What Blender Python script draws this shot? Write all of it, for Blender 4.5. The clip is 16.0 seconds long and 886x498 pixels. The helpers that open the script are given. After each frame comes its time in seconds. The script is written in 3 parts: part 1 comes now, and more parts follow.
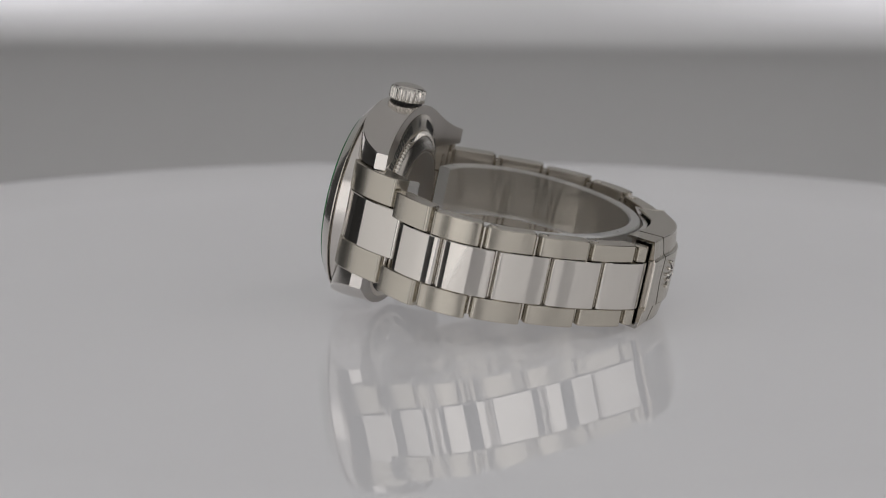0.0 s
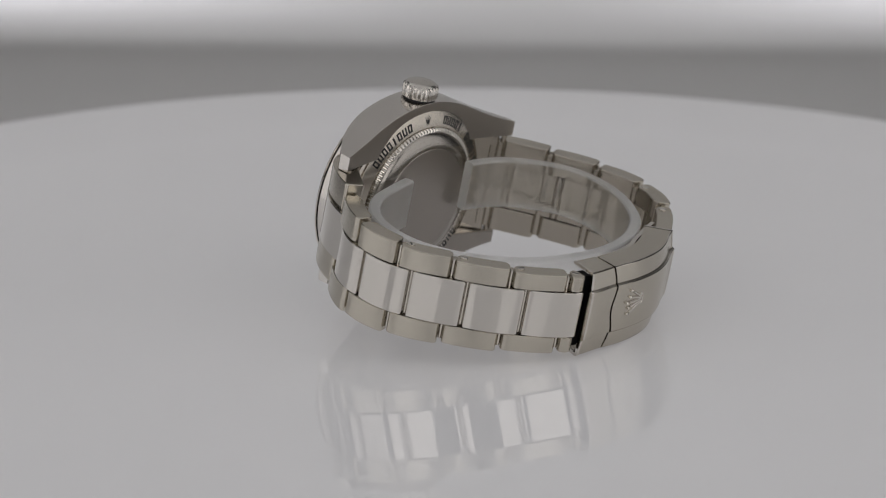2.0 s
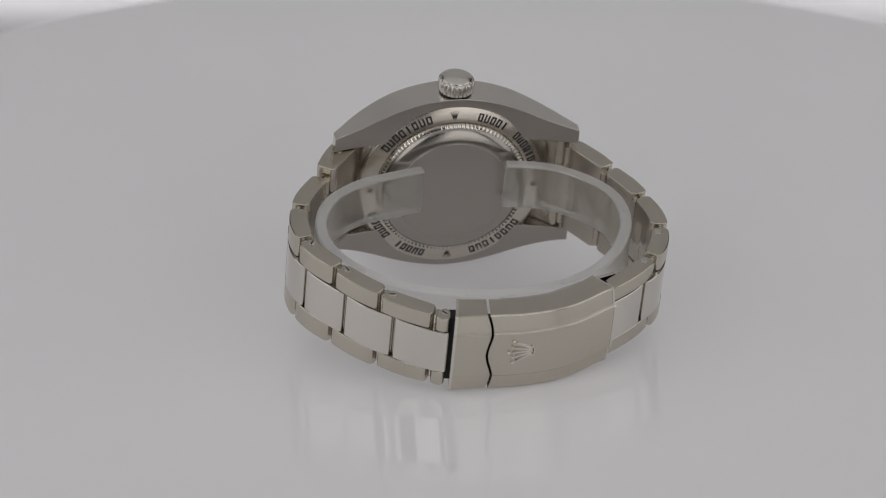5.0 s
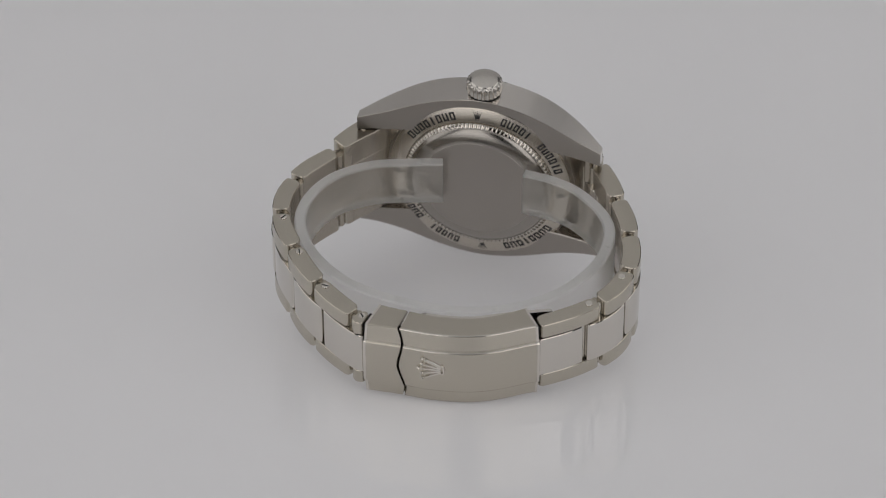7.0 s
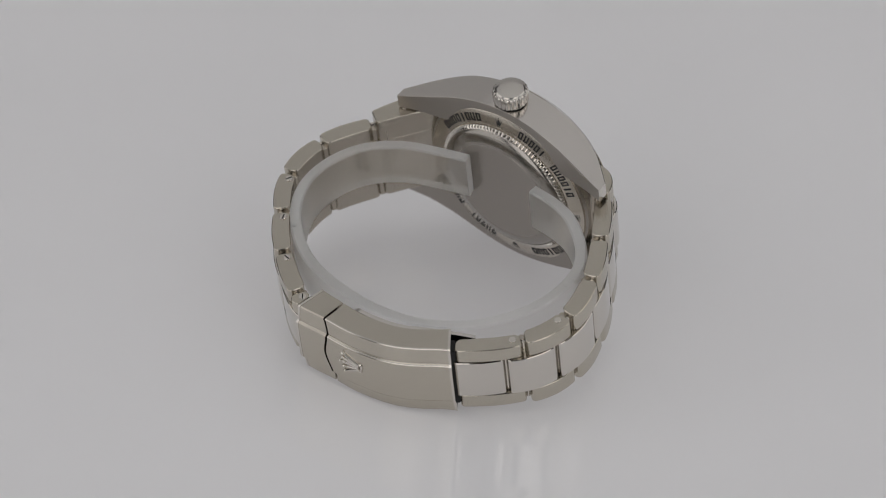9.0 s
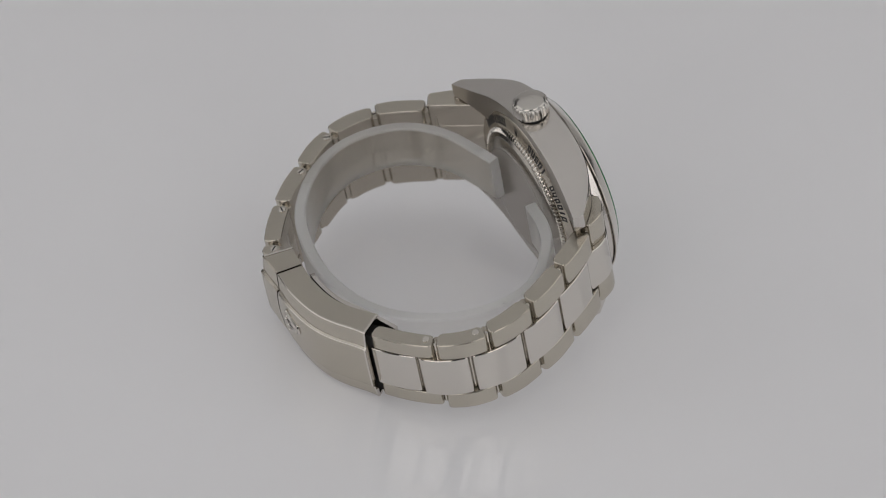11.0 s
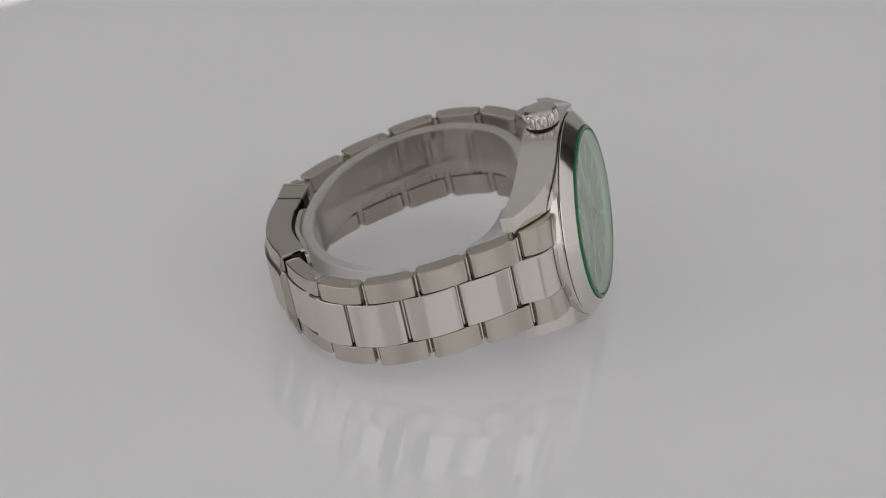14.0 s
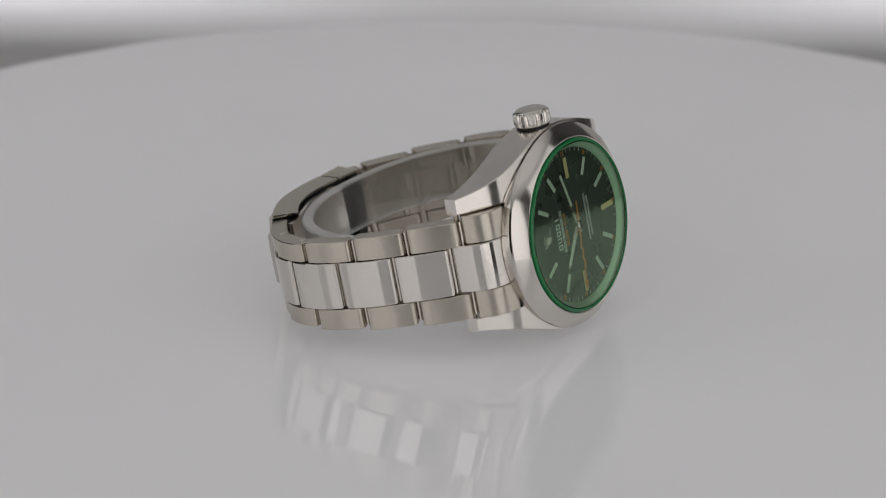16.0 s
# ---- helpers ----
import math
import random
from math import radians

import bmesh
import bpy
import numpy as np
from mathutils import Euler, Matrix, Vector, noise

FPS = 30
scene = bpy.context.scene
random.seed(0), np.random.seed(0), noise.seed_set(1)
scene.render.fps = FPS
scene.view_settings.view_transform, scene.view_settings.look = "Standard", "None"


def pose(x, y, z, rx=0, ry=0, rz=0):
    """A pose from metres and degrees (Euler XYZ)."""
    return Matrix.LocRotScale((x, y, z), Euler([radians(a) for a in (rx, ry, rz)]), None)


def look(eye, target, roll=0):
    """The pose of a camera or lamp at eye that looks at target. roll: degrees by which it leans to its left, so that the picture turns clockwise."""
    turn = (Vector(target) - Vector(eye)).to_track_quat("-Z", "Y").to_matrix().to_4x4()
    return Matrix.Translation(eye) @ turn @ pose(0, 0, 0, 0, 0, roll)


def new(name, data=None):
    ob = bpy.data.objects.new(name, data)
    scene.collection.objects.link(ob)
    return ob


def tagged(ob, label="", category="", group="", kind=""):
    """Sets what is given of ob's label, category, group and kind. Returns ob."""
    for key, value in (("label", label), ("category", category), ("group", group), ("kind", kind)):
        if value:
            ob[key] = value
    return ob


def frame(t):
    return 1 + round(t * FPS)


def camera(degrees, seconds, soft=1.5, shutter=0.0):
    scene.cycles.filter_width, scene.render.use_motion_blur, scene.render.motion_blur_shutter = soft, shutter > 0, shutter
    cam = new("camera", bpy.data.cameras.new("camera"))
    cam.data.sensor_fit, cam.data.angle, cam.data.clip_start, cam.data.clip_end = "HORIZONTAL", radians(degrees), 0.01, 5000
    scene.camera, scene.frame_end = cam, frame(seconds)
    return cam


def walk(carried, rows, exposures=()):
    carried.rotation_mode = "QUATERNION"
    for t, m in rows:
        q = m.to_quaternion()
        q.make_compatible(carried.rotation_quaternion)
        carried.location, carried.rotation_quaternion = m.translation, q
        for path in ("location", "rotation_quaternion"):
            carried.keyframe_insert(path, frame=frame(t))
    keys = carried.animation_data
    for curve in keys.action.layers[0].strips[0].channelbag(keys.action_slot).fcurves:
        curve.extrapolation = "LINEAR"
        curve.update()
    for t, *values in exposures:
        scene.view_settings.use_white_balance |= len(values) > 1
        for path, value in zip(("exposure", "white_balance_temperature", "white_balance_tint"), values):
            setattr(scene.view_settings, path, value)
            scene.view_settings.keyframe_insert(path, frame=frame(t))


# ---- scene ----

MM = 0.001
# The stage (disc, watch and strip) spins about its own axis and tips towards the lens: seconds, tip against the lens axis, spin.
STAGE = [(0.0, 10.95, 0.46), (0.5, 12.35, -5.52), (1.0, 13.68, -11.54), (1.5, 15.17, -17.58), (2.0, 16.78, -23.7), (2.5, 18.38, -29.87),
         (3.0, 19.91, -36.09), (3.5, 21.35, -42.39), (4.0, 22.9, -48.74), (4.7, 24.85, -57.4), (5.6, 27.05, -68.4), (6.5, 29.35, -79.5),
         (7.0, 30.94, -85.59), (7.5, 32.42, -91.57), (8.0, 33.94, -97.52), (8.5, 35.3, -103.5), (9.0, 36.47, -109.54), (9.6, 37.3, -116.9),
         (10.3, 37.55, -125.5), (11.0, 36.7, -134.15), (11.5, 35.42, -140.38), (12.0, 34.02, -146.62), (12.5, 32.62, -152.85),
         (13.0, 31.19, -159.12), (13.5, 29.69, -165.37), (14.0, 28.22, -171.6), (14.5, 26.77, -177.69), (15.0, 25.28, -183.73),
         (15.5, 23.66, -189.72), (16.0, 22.07, -195.75)]
LENS_DOWN = 24.0            # the lens looks down by this much
PIVOT = Vector((0, 0, 7.68 * MM))
REACH = 0.710

cam = camera(13.755, 16.0, soft=1.0)
_back = Vector((0, -math.cos(radians(LENS_DOWN)), math.sin(radians(LENS_DOWN))))
_up = Vector((0, math.sin(radians(LENS_DOWN)), math.cos(radians(LENS_DOWN))))
EYE = PIVOT + REACH * _back
AIM = PIVOT + Vector((-50.2 / 6500 * REACH, 0, 0)) + _up * (35.3 / 6500 * REACH)
walk(cam, [(0.0, look(EYE, AIM, 0.3)), (16.0, look(EYE, AIM, 0.3))])
cam.data.dof.use_dof = True
cam.data.dof.focus_distance = 0.692
cam.data.dof.aperture_fstop = 21.0

# ---- light ----
scene.view_settings.exposure = -0.32
world = bpy.data.worlds.new("world")
scene.world = world
world.use_nodes = True
world.node_tree.nodes["Background"].inputs[0].default_value = (1, 1, 1, 1)
world.node_tree.nodes["Background"].inputs[1].default_value = 0.02


def area_lamp(name, m, sx, sy, watts, colour=(1, 1, 1)):
    d = bpy.data.lights.new(name, "AREA")
    d.shape, d.size, d.size_y, d.energy, d.color = "RECTANGLE", sx, sy, watts, colour
    ob = new(name, d)
    ob.matrix_basis = m
    return ob


area_lamp("ceiling_softbox_lamp", pose(0, -0.325, 0.88), 1.9, 1.81, 2.06, (1.0, 0.99, 1.0))


# ---- materials ----
def mat_new(name):
    m = bpy.data.materials.new(name)
    m.use_nodes = True
    nt = m.node_tree
    return m, nt, nt.nodes["Principled BSDF"]


def mix_noise(nt, scale, lo, hi, stretch=(1, 1, 1), detail=3.0, coords="Object"):
    """A value that wanders between lo and hi."""
    tc = nt.nodes.new("ShaderNodeTexCoord")
    mp = nt.nodes.new("ShaderNodeMapping")
    mp.inputs["Scale"].default_value = stretch
    no = nt.nodes.new("ShaderNodeTexNoise")
    no.inputs["Scale"].default_value, no.inputs["Detail"].default_value = scale, detail
    mr = nt.nodes.new("ShaderNodeMapRange")
    mr.inputs["From Min"].default_value, mr.inputs["From Max"].default_value = 0.3, 0.7
    mr.inputs["To Min"].default_value, mr.inputs["To Max"].default_value = lo, hi
    nt.links.new(tc.outputs[coords], mp.inputs["Vector"])
    nt.links.new(mp.outputs["Vector"], no.inputs["Vector"])
    nt.links.new(no.outputs["Fac"], mr.inputs["Value"])
    return mr.outputs["Result"], no.outputs["Fac"]


def steel(name, colour, rough, vary, bump=0.0, stretch=(1, 1, 1), scale=600.0):
    m, nt, b = mat_new(name)
    b.inputs["Metallic"].default_value = 1.0
    b.inputs["Base Color"].default_value = (*colour, 1)
    r, f = mix_noise(nt, scale, rough - vary, rough + vary, stretch)
    nt.links.new(r, b.inputs["Roughness"])
    if bump:
        bp = nt.nodes.new("ShaderNodeBump")
        bp.inputs["Strength"].default_value, bp.inputs["Distance"].default_value = bump, 0.00004
        nt.links.new(f, bp.inputs["Height"])
        nt.links.new(bp.outputs["Normal"], b.inputs["Normal"])
    return m


def plain(name, colour, rough=0.5, metal=0.0, vary=0.06, scale=300.0):
    m, nt, b = mat_new(name)
    b.inputs["Base Color"].default_value, b.inputs["Metallic"].default_value = (*colour, 1), metal
    r, _ = mix_noise(nt, scale, max(0.0, rough - vary), rough + vary)
    nt.links.new(r, b.inputs["Roughness"])
    return m


def glowing(name, colour, strength):
    m, nt, b = mat_new(name)
    b.inputs["Base Color"].default_value = (0.8, 0.8, 0.8, 1)
    b.inputs["Emission Color"].default_value, b.inputs["Emission Strength"].default_value = (*colour, 1), strength
    return m


def glass(name, colour, rough=0.0, ior=1.5):
    m, nt, b = mat_new(name)
    b.inputs["Base Color"].default_value, b.inputs["Roughness"].default_value = (*colour, 1), rough
    b.inputs["Transmission Weight"].default_value, b.inputs["IOR"].default_value = 1.0, ior
    return m


BRUSHED = steel("brushed_steel", (0.568, 0.529, 0.456), 0.235, 0.035, 0.006, (0.008, 0.008, 1), 5200.0)
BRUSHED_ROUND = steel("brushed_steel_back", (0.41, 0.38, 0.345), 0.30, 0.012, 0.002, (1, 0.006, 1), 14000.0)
RING = steel("fine_turned_steel", (0.62, 0.575, 0.505), 0.24, 0.015, 0.002, (1, 0.006, 1), 14000.0)
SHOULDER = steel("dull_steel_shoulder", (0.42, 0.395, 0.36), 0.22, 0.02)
POLISHED = steel("polished_steel", (0.70, 0.668, 0.62), 0.06, 0.02, 0.0, (1, 1, 1), 900.0)
SATIN = steel("satin_steel", (0.70, 0.668, 0.63), 0.17, 0.03, 0.003, (0.02, 0.02, 1), 3000.0)
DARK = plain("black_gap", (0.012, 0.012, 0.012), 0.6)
ENGRAVED = plain("blackened_engraving", (0.02, 0.02, 0.02), 0.5)
DIAL = plain("black_dial_lacquer", (0.014, 0.018, 0.014), 0.3)
LUME = plain("pale_lume", (0.72, 0.78, 0.70), 0.5)
LUME_WARM = plain("yellow_lume", (0.80, 0.62, 0.30), 0.5)
ORANGE = plain("orange_lacquer", (0.80, 0.27, 0.05), 0.4)
WHITE_PRINT = plain("white_print", (0.75, 0.76, 0.74), 0.5)
# Plain steel under the crystal; the green light on it is painted into the colour.
REHAUT = steel("green_lit_rehaut", (0.50, 0.66, 0.50), 0.45, 0.05)
CRYSTAL = glass("green_sapphire", (0.80, 0.96, 0.80), 0.0, 1.72)
CRYSTAL.node_tree.nodes["Principled BSDF"].inputs["Specular Tint"].default_value = (0.62, 1.0, 0.5, 1)
CRYSTAL_RIM = glass("deep_green_sapphire_rim", (0.008, 0.25, 0.065), 0.2)
CRYSTAL_RIM.node_tree.nodes["Principled BSDF"].inputs["Transmission Weight"].default_value = 0.35
PLASTIC = glass("hazy_clear_plastic", (0.985, 0.98, 0.965), 0.30, 1.15)
PLASTIC.node_tree.nodes["Principled BSDF"].inputs["Transmission Weight"].default_value = 0.955
PLASTIC_EDGE = glass("frosted_plastic_edge", (0.90, 0.90, 0.885), 0.42, 1.25)
PLASTIC_EDGE.node_tree.nodes["Principled BSDF"].inputs["Transmission Weight"].default_value = 0.66
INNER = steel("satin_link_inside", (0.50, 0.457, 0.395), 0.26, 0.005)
SOFT_POLISH = steel("soft_polished_steel", (0.71, 0.675, 0.625), 0.12, 0.02)
CROWN_STEEL = steel("crown_steel", (0.69, 0.66, 0.615), 0.20, 0.02)


def disc_material():
    m, nt, b = mat_new("white_gloss_acrylic")
    b.inputs["IOR"].default_value = 1.62
    b.inputs["Roughness"].default_value = 0.004
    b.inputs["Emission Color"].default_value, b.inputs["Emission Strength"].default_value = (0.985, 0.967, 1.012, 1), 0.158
    v, _ = mix_noise(nt, 9.0, 0.0, 1.0, (1, 1, 1), 4.0)
    mx = nt.nodes.new("ShaderNodeMix")
    mx.data_type = "RGBA"
    mx.inputs[6].default_value, mx.inputs[7].default_value = (0.73, 0.73, 0.735, 1), (0.76, 0.76, 0.765, 1)
    nt.links.new(v, mx.inputs[0])
    nt.links.new(mx.outputs[2], b.inputs["Base Color"])
    return m


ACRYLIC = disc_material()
TENT = plain("white_tent_cloth", (0.78, 0.78, 0.775), 0.9, 0.0, 0.05, 12.0)
BACK_CLOTH = plain("grey_cloth_added_glow", (0.62, 0.615, 0.61), 0.9, 0.0, 0.05, 6.0)
# A faint glow added to brighten the cloth; no lamp stands behind it.
BACK_CLOTH.node_tree.nodes["Principled BSDF"].inputs["Emission Color"].default_value = (1.0, 0.985, 0.97, 1)
BACK_CLOTH.node_tree.nodes["Principled BSDF"].inputs["Emission Strength"].default_value = 0.01
SIDE_CLOTH = plain("grey_side_cloth", (0.10, 0.10, 0.10), 0.9, 0.0, 0.05, 12.0)
BLACK_CLOTH = plain("black_cloth", (0.02, 0.02, 0.022), 0.9, 0.0, 0.05, 12.0)


def panel_glow(name, strength):
    """A long diffuser over two lamps: dimmer between them, fading at its upper and lower seams."""
    m, nt, b = mat_new(name)
    b.inputs["Base Color"].default_value = (0.8, 0.8, 0.8, 1)
    b.inputs["Emission Color"].default_value = (0.955, 0.935, 1.0, 1)
    tc, sep = nt.nodes.new("ShaderNodeTexCoord"), nt.nodes.new("ShaderNodeSeparateXYZ")
    nt.links.new(tc.outputs["Generated"], sep.inputs[0])

    def math_node(op, a, second):
        mu = nt.nodes.new("ShaderNodeMath")
        mu.operation = op
        nt.links.new(a, mu.inputs[0])
        if isinstance(second, float):
            mu.inputs[1].default_value = second
        else:
            nt.links.new(second, mu.inputs[1])
        return mu.outputs[0]

    def ramp(value, a, z, low):
        mr = nt.nodes.new("ShaderNodeMapRange")
        mr.interpolation_type = "SMOOTHSTEP"
        mr.inputs["From Min"].default_value, mr.inputs["From Max"].default_value, mr.inputs["To Min"].default_value = a, z, low
        nt.links.new(value, mr.inputs["Value"])
        return mr.outputs["Result"]

    off = math_node("ABSOLUTE", math_node("SUBTRACT", sep.outputs[0], 0.515), 0.0)
    glow = math_node("MULTIPLY", ramp(off, 0.0, 0.223, 0.25), ramp(sep.outputs[2], 0.0, 0.6, 0.0))
    glow = math_node("MULTIPLY", math_node("MULTIPLY", glow, ramp(sep.outputs[2], 1.0, 0.8, 0.0)), strength)
    nt.links.new(glow, b.inputs["Emission Strength"])
    return m


PANEL_BACK = panel_glow("back_panel_diffuser", 0.62)


# ---- mesh helpers ----
def link_mesh(name, verts, faces, material, parent=None, label="", smooth=32.0, unit=MM):
    me = bpy.data.meshes.new(name)
    me.from_pydata([tuple(c * unit for c in v) for v in verts], [], faces)
    bm = bmesh.new()
    bm.from_mesh(me)
    bmesh.ops.recalc_face_normals(bm, faces=bm.faces)
    for f in bm.faces:
        f.smooth = smooth > 0
    bm.to_mesh(me)
    bm.free()
    if smooth > 0:
        me.set_sharp_from_angle(angle=radians(smooth))
    me.materials.append(material)
    ob = new(name, me)
    if parent is not None:
        ob.parent = parent
    if label:
        ob["label"] = label
    return ob


class Shape:
    """Collects closed pieces into one mesh."""

    def __init__(self):
        self.v, self.f = [], []

    def rings(self, rings, close_ends=True, closed=True):
        base, k = len(self.v), len(rings[0])
        for r in rings:
            self.v.extend(r)
        for i in range(len(rings) - 1):
            for j in range(k if closed else k - 1):
                a, b = base + i * k + j, base + i * k + (j + 1) % k
                self.f.append((a, b, b + k, a + k))
        if close_ends:
            self.f.append(tuple(base + j for j in range(k))[::-1])
            self.f.append(tuple(base + (len(rings) - 1) * k + j for j in range(k)))
        return self

    def box(self, c, axes, half):
        c = Vector(c)
        x, y, z = (Vector(a) * h for a, h in zip(axes, half))
        ring = lambda s: [c + s * z + a * x + b * y for a, b in ((-1, -1), (1, -1), (1, 1), (-1, 1))]
        return self.rings([ring(-1), ring(1)])

    def lathe(self, profile, axis_point=(0, 0), steps=96):
        """profile: (radius, x) pairs, turned about the line along x through (y, z)."""
        rings = [[(x, axis_point[0] + r * math.cos(2 * math.pi * k / steps), axis_point[1] + r * math.sin(2 * math.pi * k / steps))
                  for k in range(steps)] for r, x in profile]
        return self.rings(rings, close_ends=False)

    def done(self, name, material, parent=None, label="", smooth=32.0):
        return link_mesh(name, self.v, self.f, material, parent, label, smooth)


def inset(poly, d):
    """The polygon with its edge moved in by d (counter-clockwise)."""
    out, k = [], len(poly)
    for i in range(k):
        a, b, c = Vector(poly[i - 1]), Vector(poly[i]), Vector(poly[(i + 1) % k])
        e1, e2 = (b - a).normalized(), (c - b).normalized()
        n = Vector((-e1.y, e1.x)) + Vector((-e2.y, e2.x))
        n = n.normalized() if n.length > 1e-6 else Vector((-e1.y, e1.x))
        out.append(tuple(b + n * d))
    return out


def ccw(poly):
    area = sum(poly[i - 1][0] * poly[i][1] - poly[i][0] * poly[i - 1][1] for i in range(len(poly)))
    return poly if area > 0 else poly[::-1]


def prism(shape, poly, z0, z1, bevel=0.25):
    """poly in (n, p); stands along z with eased edges."""
    poly = ccw([(n, -p) for n, p in poly])
    small = inset(poly, bevel)
    rings = [[(*q, z0) for q in small], [(*q, z0 + bevel) for q in poly], [(*q, z1 - bevel) for q in poly], [(*q, z1) for q in small]]
    return shape.rings(rings)


# ---- the bracelet's line, in the watch's own plane: n towards the dial, p towards twelve (mm) ----
V = [(16.2, 24.3), (7.23, 29.7), (-2.07, 33.9), (-12.1, 35.3), (-21.4, 31.3)]
U = [(-33.6, -13.6), (-26.9, -22.3), (-18.5, -29.3), (-9.4, -34.3), (0.8, -33.9), (10.2, -28.1)]
BAND_KNOTS = [(22.4, 17.2), (20.4, 20.4), *V, (-29.87, 20.8), (-34.87, 11.8), (-36.37, 2.7), (-35.77, -5.3), (-35.1, -9.9), *U, (16.6, -23.2), (20.2, -20.2), (22.4, -17.2)]


def spline(knots, per=24):
    pts = []
    k = [Vector(q) for q in knots]
    k = [2 * k[0] - k[1], *k, 2 * k[-1] - k[-2]]
    for i in range(1, len(k) - 2):
        for j in range(per):
            t = j / per
            a, b, c, d = k[i - 1], k[i], k[i + 1], k[i + 2]
            pts.append(0.5 * (2 * b + (c - a) * t + (2 * a - 5 * b + 4 * c - d) * t * t + (3 * b - a - 3 * c + d) * t ** 3))
    pts.append(k[-2])
    return pts


class Line:
    def __init__(self, knots):
        self.pts = spline(knots)
        self.s = [0.0]
        for a, b in zip(self.pts, self.pts[1:]):
            self.s.append(self.s[-1] + (b - a).length)
        self.s_np, self.x, self.y = np.array(self.s), np.array([q.x for q in self.pts]), np.array([q.y for q in self.pts])

    def at(self, s, off=0.0):
        """The point at length s, off mm outwards."""
        h = 0.6
        p0 = Vector((float(np.interp(s, self.s_np, self.x)), float(np.interp(s, self.s_np, self.y))))
        a = Vector((float(np.interp(s - h, self.s_np, self.x)), float(np.interp(s - h, self.s_np, self.y))))
        b = Vector((float(np.interp(s + h, self.s_np, self.x)), float(np.interp(s + h, self.s_np, self.y))))
        t = (b - a).normalized()
        n = Vector((-t.y, t.x))
        return p0 + n * off * self.side

    side = 1.0

    def where(self, q):
        q = Vector(q)
        return self.s[min(range(len(self.pts)), key=lambda i: (self.pts[i] - q).length)]


BAND = Line(BAND_KNOTS)
# outward is away from the loop's middle
if (BAND.at(BAND.where((-36.37, 2.7)), 1.0) - Vector((-10, 0))).length < (BAND.at(BAND.where((-36.37, 2.7)), 0.0) - Vector((-10, 0))).length:
    BAND.side = -1.0


def link_outline(s0, s1, top, thick, r=0.9, r_in=1.1, bow=0.16):
    """A link's side view between two lengths of the band, with rounded ends."""
    loc = []
    L = s1 - s0
    corners = [((r, top - r), r, 180, 90), ((L - r, top - r), r, 90, 0), ((L - r_in, top - thick + r_in), r_in, 0, -90), ((r_in, top - thick + r_in), r_in, -90, -180)]
    for n, ((cx, cy), rad, a0, a1) in enumerate(corners):
        for j in range(5):
            a = radians(a0 + (a1 - a0) * j / 4)
            loc.append((cx + rad * math.cos(a), cy + rad * math.sin(a)))
        if n in (0, 2):
            x0, x1 = (r, L - r) if n == 0 else (L - r_in, r_in)
            y = top if n == 0 else top - thick
            for j in range(1, 8):
                loc.append((x0 + (x1 - x0) * j / 8, y + (bow * math.sin(math.pi * j / 8) if n == 0 else 0)))
    return [tuple(BAND.at(s0 + x, y)) for x, y in loc]


S_V, S_U = [BAND.where(q) for q in V], [BAND.where(q) for q in U]
S_C12 = [BAND.where(q) for q in ((14.03, 25.99), (4.43, 30.6), (-5.17, 34.9), (-15.97, 34.6), (-24.47, 28.7))]
S_C6 = [S_U[k] - 0.3 * (S_U[k] - S_U[k - 1]) for k in range(5, 0, -1)]
S_K12, S_K6 = BAND.where((-29.87, 20.8)), BAND.where((-35.1, -9.9))
S_END12, S_END6 = BAND.where((22.0, 17.8)), BAND.where((22.0, -17.8))


def half_width(s):
    k = min(abs(s - S_K12) / abs(S_V[0] - S_K12), 1.0) if s < 0.5 * (S_K12 + S_K6) else min(abs(s - S_K6) / abs(S_U[-1] - S_K6), 1.0)
    return 7.5 + (9.7 - 7.5) * k


# ---- the setting: a cloth tent round the stage ----
def wall(name, lo, hi, material, label, category="wall"):
    s = Shape()
    c = [(a + b) / 2 for a, b in zip(lo, hi)]
    s.box(c, ((1, 0, 0), (0, 1, 0), (0, 0, 1)), [(b - a) / 2 for a, b in zip(lo, hi)])
    ob = link_mesh(name, s.v, s.f, material, None, "", 0, 1.0)
    return tagged(ob, label, category, kind="structure")


wall("floor", (-1.0, -1.25, -0.62), (1.0, 0.62, -0.60), TENT, "plain white cloth floor of the light tent", "floor")
wall("ceiling", (-1.0, -1.25, 0.90), (1.0, 0.62, 0.92), TENT, "plain white cloth ceiling above the softbox", "ceiling")
wall("wall_west", (-1.02, -1.25, -0.62), (-1.0, 0.62, 0.92), SIDE_CLOTH, "plain dark grey cloth side of the light tent")
wall("wall_east", (1.0, -1.25, -0.62), (1.02, 0.62, 0.92), SIDE_CLOTH, "plain dark grey cloth side of the light tent")
wall("wall_south", (-1.02, -1.27, -0.62), (1.02, -1.25, 0.92), BLACK_CLOTH, "plain dark cloth front of the light tent")
wall("wall_north", (-1.02, 0.62, -0.62), (1.02, 0.64, 0.92), SIDE_CLOTH, "plain dark grey cloth back of the light tent")
wall("backdrop", (-0.43, 0.60, -0.60), (0.43, 0.612, 0.90), BACK_CLOTH, "soft grey cloth backdrop with a faint added glow", "backdrop")


